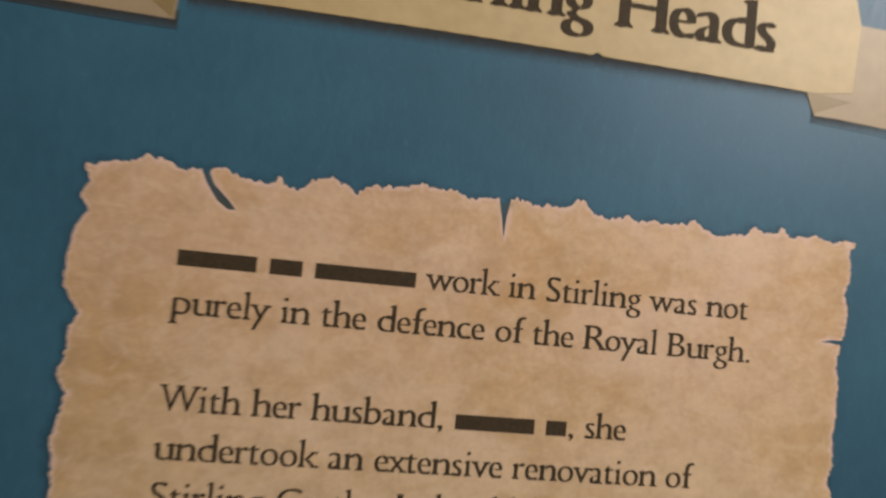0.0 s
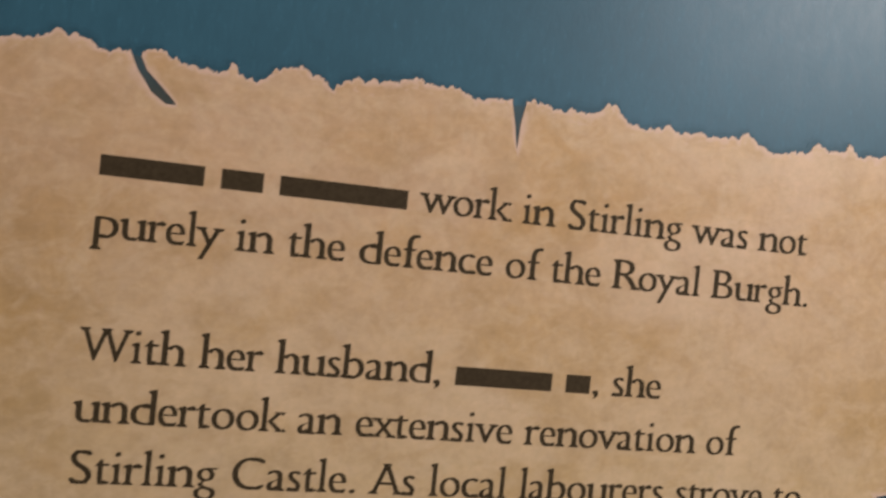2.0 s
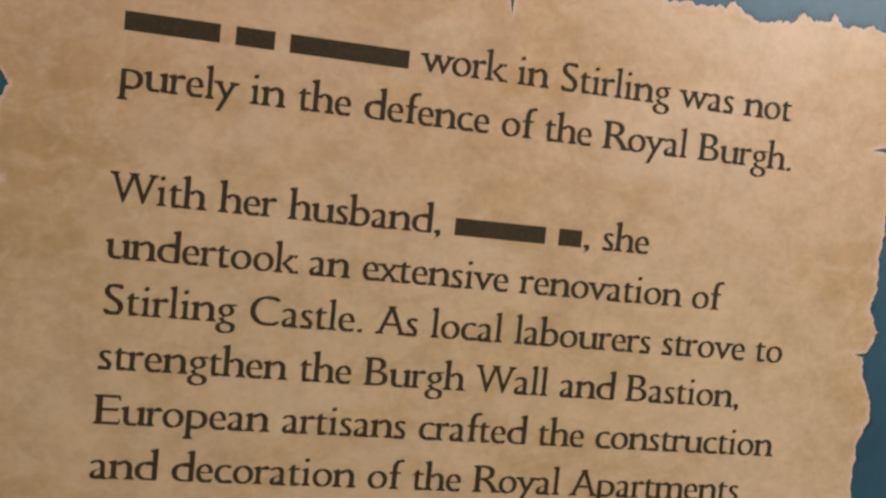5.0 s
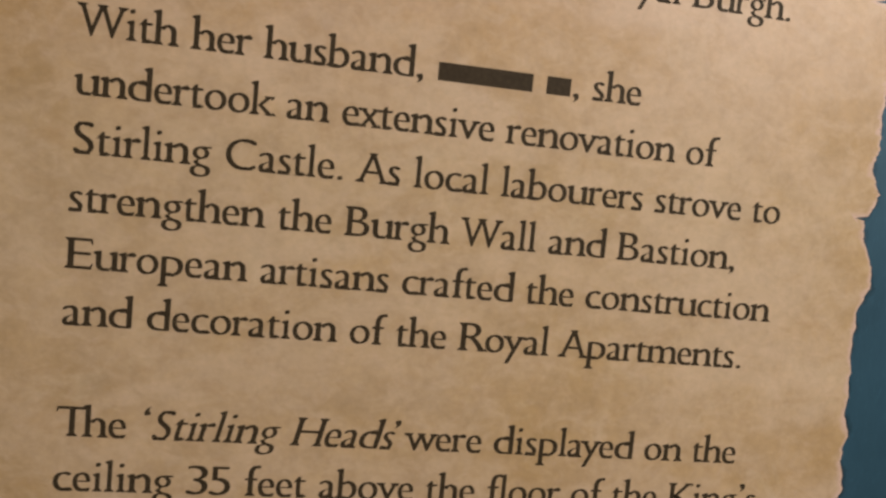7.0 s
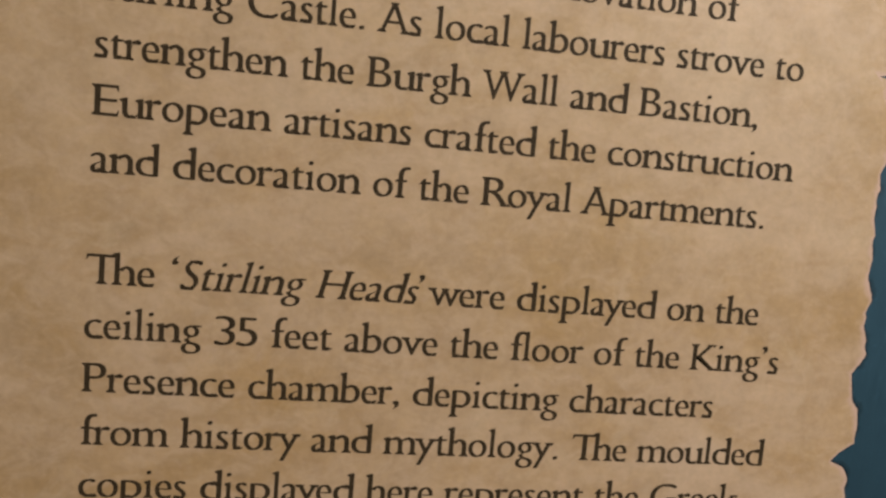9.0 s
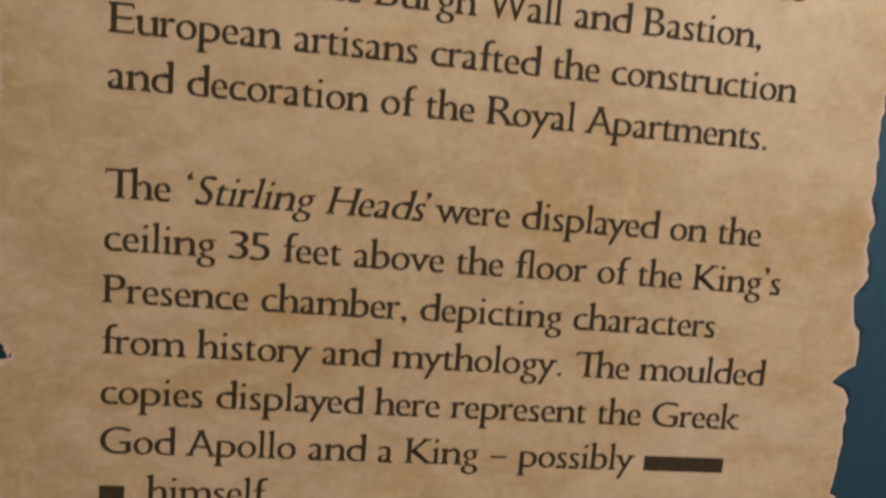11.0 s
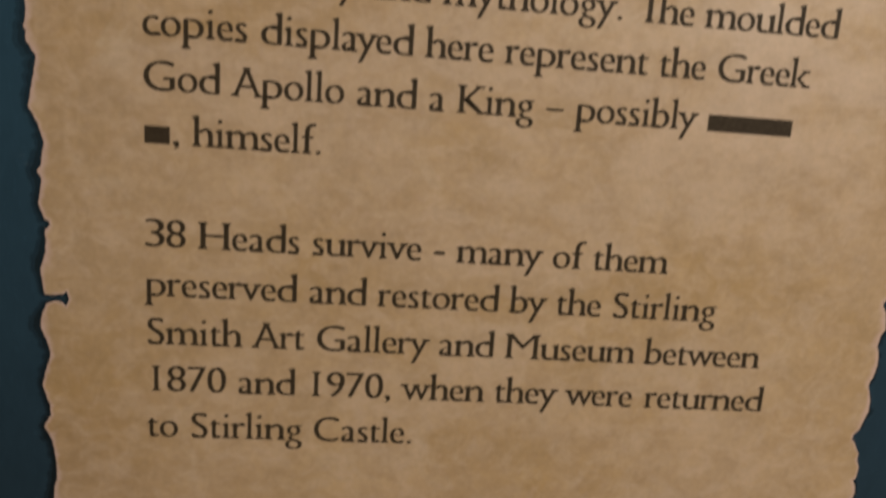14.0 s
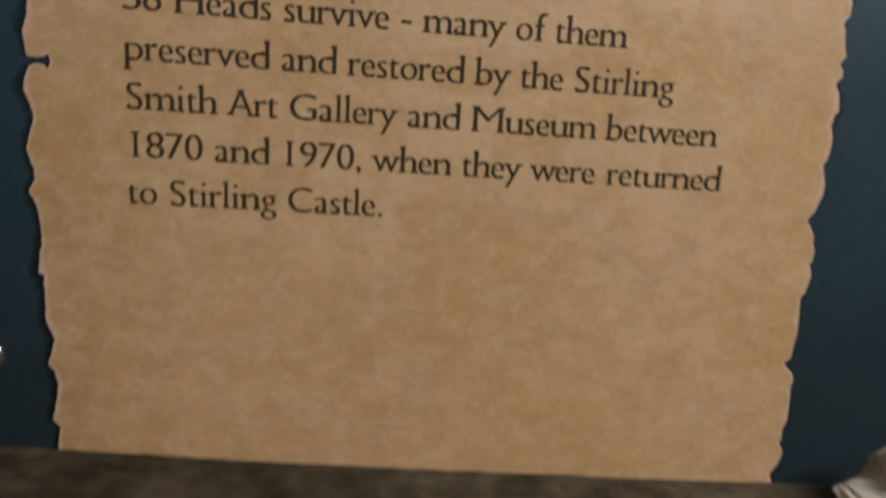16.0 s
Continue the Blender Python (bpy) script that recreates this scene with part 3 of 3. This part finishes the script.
                spur(xb, ya, 1, -1)
            elif ch.islower() and (abs(ya - X_HEIGHT) < 0.025 or abs(ya - ASCENDER) < 0.035) and ch not in "fgtaeosc":
                foot([(xb, ya + 0.022), (xa, ya), (xa - 0.055, ya - 0.03), (xa - 0.055, ya - 0.048), (xa, ya - 0.08)])
    if ch in "BDEFLPR":
        stem = before - h
        spur(stem, 0.0, -1, 1)
        spur(stem, CAPITAL, -1, -1)
        if ch in "FPR":
            spur(stem + 0.085, 0.0, 1, 1)
    if ch in "EFTL":
        tip = wide - after + h
        if ch != "L":
            foot([(tip, CAPITAL), (tip + 0.012, CAPITAL - 0.12), (tip - 0.012, CAPITAL - 0.12), (tip - 0.06, CAPITAL)])
        if ch in "EL":
            foot([(tip - 0.06, 0.0), (tip, 0.0), (tip + 0.028, 0.13), (tip + 0.006, 0.13)])
        if ch == "T":
            foot([(before - h, CAPITAL), (before - h + 0.06, CAPITAL), (before - h + 0.008, CAPITAL - 0.12), (before - h - 0.014, CAPITAL - 0.12)])
    SHAPES[ch, weight] = out, tris
    return SHAPES[ch, weight]


def set_line(text, weight=1.0):
    """Points (x, y, layer) and triangles of a line of text, size 1, and its length. {n}: a plain bar n thousandths long. ~: a wider space. |: upright to slanted and back."""
    points, faces, x, slant, n = [], [], 0.0, 0.0, 0
    while n < len(text):
        ch = text[n]
        n += 1
        if ch == "|":
            slant = 0.24 - slant
        elif ch == "{":
            end = text.index("}", n)
            wide = int(text[n:end]) / 1000
            n, k = end + 1, len(points)
            points += [(x + 0.03, 0.0, 0), (x + wide - 0.03, 0.0, 0), (x + wide - 0.03, X_HEIGHT, 0), (x + 0.03, X_HEIGHT, 0)]
            faces += [(k, k + 1, k + 2), (k, k + 2, k + 3)]
            x += wide
        else:
            if ch not in " ~":
                some, tris = glyph(ch, weight)
                k, narrow = len(points), 1.0 if not slant else 0.975 if ch.islower() else 0.91
                back = 0.0 if not slant else {"'": 0.15, "`": 0.10}.get(ch, 0.0)
                points += [(x - back + narrow * px + slant * py, py, layer + 0.5 * (n % 2)) for px, py, layer in some]
                faces += [tuple(v + k for v in t) for t in tris]
            narrow = 1.0 if not slant else 1.15 if ch == " " else 0.975 if ch.islower() else 0.91
            x += narrow * ADVANCE[ch] / 1000 + KERN.get(text[n - 1 : n + 1], 0.0) - (0.1 if text[n - 1 : n + 1] == "Th" else 0.15 if slant and ch == "'" else 0.0)
    return points, faces, x


def lettering(name, text, x, z, size, face, parent, weight=1.0, slope=0.0, squeeze=1.0):
    """A line from x (metres) on with its baseline at z, on the face at y = face."""
    points, faces, _ = set_line(text, weight)
    me = bpy.data.meshes.new(name)
    me.from_pydata([(x + squeeze * size * px, face - 0.00004 - 0.000010 * layer, z + size * py + slope * size * px) for px, py, layer in points], [], faces)
    me.materials.append(INK)
    ob = new(name, me)
    ob.parent = parent
    return ob


LINES = [
    ("{2020} {890} {2712} work in Stirling was not", 0), ("purely in the defence of the Royal Burgh.", 1), ("With her husband, {2248} {634}, she", 3), ("undertook an extensive renovation of", 4),
    ("Stirling Castle. As local labourers strove to", 5), ("strengthen the Burgh Wall and Bastion,", 6), ("European artisans crafted the construction", 7), ("and decoration of the Royal Apartments.", 8),
    ("The |`Stirling Heads'| were displayed on the", 10), ("ceiling 35 feet above the floor of the King's", 11), ("Presence chamber, depicting characters", 12), ("from history and mythology. The moulded", 13),
    ("copies displayed here represent the Greek", 14), ("God Apollo and a King – possibly {2248}", 15), ("{634}, himself.", 16), ("38 Heads survive - many of them", 18),
    ("preserved and restored by the Stirling", 19), ("Smith Art Gallery and Museum between", 20), ("1870 and 1970, when they were~returned", 21), ("to Stirling Castle.", 22),
]
for text, row in LINES:
    lettering("text_line", text, -0.00147, -0.0003 - 0.015437 * row, 0.0127, -0.00026, parchment, squeeze=0.995 if row < 2 else 1.0)
tagged(parchment, "tan mottled parchment sheet printed with dark brown serif text")

# ---- the ribbon with the heading ----
hem = [(-8 + 2.26 * n, 87.5 + 0.9 * math.sin(n / 100 * math.pi) - 1.2 * (n / 100) ** 2 + 0.2 * noise.noise((n * 0.7, 0, 0)) + (1.1 if n == 62 else 0.0)) for n in range(101)]
sides = [(233, 88.5), (234.8, 114), (232, 124.5), (230, 141), (110, 141), (-8, 137)]
ribbon = part("ribbon", plate([(x / 1000, z / 1000) for x, z in hem + sides], -0.00035, 0.0004), RIBBON, panel, "cream printed ribbon banner carrying the heading")
# Drop shadow painted in colour below the ribbon, darkest at its hem.
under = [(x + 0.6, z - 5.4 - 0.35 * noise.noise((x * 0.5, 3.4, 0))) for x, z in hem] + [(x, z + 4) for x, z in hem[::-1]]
part("drop_shadow", plate([(x / 1000, z / 1000) for x, z in under], -0.00002, 0.0002), RIBBON_SHADOW, panel, "soft printed drop shadow painted under the ribbon")
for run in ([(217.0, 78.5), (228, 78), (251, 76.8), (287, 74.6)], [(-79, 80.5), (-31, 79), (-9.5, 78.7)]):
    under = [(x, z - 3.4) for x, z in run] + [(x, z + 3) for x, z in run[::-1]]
    part("drop_shadow", plate([(x / 1000, z / 1000) for x, z in under], -0.00010, 0.0002), TAIL_SHADOW, panel, "soft printed drop shadow painted under the ribbon")
part("ribbon_tail", plate([(x / 1000, z / 1000) for x, z in [(215.5, 84.1), (218.2, 77.9), (227.9, 77.9), (250.6, 76.7), (286.9, 74.5), (277.4, 93.6), (289.6, 113.3), (233.6, 114.9), (213.2, 104.3)]], -0.00020, 0.0003), TAIL, panel, "paler folded ribbon end")
part("ribbon_fold", plate([(x / 1000, z / 1000) for x, z in [(214, 87), (233, 84.9), (217.6, 78.7)]], -0.00027, 0.0004), FOLD, panel, "shaded underside of the ribbon fold")
part("ribbon_tail", plate([(x / 1000, z / 1000) for x, z in [(-10.7, 78.6), (-30.7, 78.9), (-79.4, 80.4), (-71.9, 97.3), (-81.9, 114.7), (-7.8, 116.7)]], -0.00020, 0.0003), TAIL, panel, "paler folded ribbon end")
part("ribbon_fold", plate([(x / 1000, z / 1000) for x, z in [(-11.3, 79.1), (-9.9, 94.8), (-34.9, 96.2)]], -0.00027, 0.0004), FOLD, panel, "shaded underside of the ribbon fold")
lettering("heading", "Stirling~Heads", 0.0568, 0.1003, 0.0257, -0.00035, ribbon, weight=1.9, slope=-0.008)


def make_screw(parent):
    bm = bmesh.new()
    bmesh.ops.create_uvsphere(bm, u_segments=24, v_segments=12, radius=0.005)
    for v in bm.verts:
        v.co.y *= 0.45
    bmesh.ops.delete(bm, geom=[v for v in bm.verts if v.co.y > 0.0004], context="VERTS")
    for f in bm.faces:
        f.smooth = True
    ob = part("screw_cap", bm, STEEL, parent, "polished steel domed screw cap")
    ob.location = (-0.0488, 0.0, -0.3955)
    return ob


make_screw(panel)

# ---- the ledge under the panel, and the plaster piece on it ----
ledge = tagged(new("wooden_ledge"), "dark weathered timber ledge under the panel", "shelf")
ledge.matrix_world = pose(0.1, 0.0, Z0 - 0.4327, 0, 2.0, 0)


def worn_beam(lo, hi, bevel, wear):
    """A timber with rounded arrises, nibbled along its length, its bow shaped to fit the camera's view."""
    bm = box(bmesh.new(), lo, hi, bevel)
    length = [e for e in bm.edges if abs(e.verts[0].co.x - e.verts[1].co.x) > 0.5]
    bmesh.ops.subdivide_edges(bm, edges=length, cuts=420, use_grid_fill=True)
    for v in bm.verts:
        x, y, z = v.co
        v.co.z += float(np.interp(x, (-0.128, -0.065, 0.03, 0.10, 0.141, 0.2), (0.0, -0.0010, -0.0006, 0.0, 0.0010, 0.0014)))
        v.co.z += wear * (noise.noise((x * 160, y * 200, z * 200)) + 0.6 * noise.noise((x * 420, y * 300, z)) + 0.8 * noise.noise((x * 30, 0, 4)))
        if y < hi[1] - 0.004:
            v.co.y += wear * noise.noise((x * 120, z * 200, 7))
    return bm


part("shelf_board", worn_beam((-0.45, -0.085, -0.040), (0.52, -0.0005, 0.0), 0.0012, 0.00028), WOOD, ledge)
part("support_rail", worn_beam((-0.45, -0.0016, -0.09), (0.52, 0.02, -0.046), 0.002, 0.0004), WOOD, ledge)

bm = bmesh.new()
bmesh.ops.create_icosphere(bm, subdivisions=6, radius=1.0)
for v in bm.verts:
    p = v.co.copy()
    lump = 1 + 0.18 * noise.noise(p * 1.6) + 0.10 * noise.noise(p * 4.0) + 0.055 * noise.noise(p * 9.0) + 0.035 * noise.noise(p * 22.0) + 0.02 * noise.noise(p * 50.0)
    crag = 0.5 + 0.5 * noise.noise(p * 2.6 + Vector((3.1, 0.4, 7.7)))
    rise = max(0.0, min(1.0, (p.x + 0.40) / 0.14)) * max(0.0, min(1.0, (p.y + 0.15) / 0.3)) * max(0.0, p.z) * (0.55 + 0.9 * crag)
    v.co = (0.036 * p.x * lump, 0.028 * p.y * lump, max(0.0125 * p.z * lump + 0.015 * rise, -0.0095))
cast = tagged(part("plaster_fragment", bm, CAST), "rough white plaster fragment on the ledge", "fragment")
cast.location = (0.2765, -0.042, Z0 - 0.4380 + 0.0080)
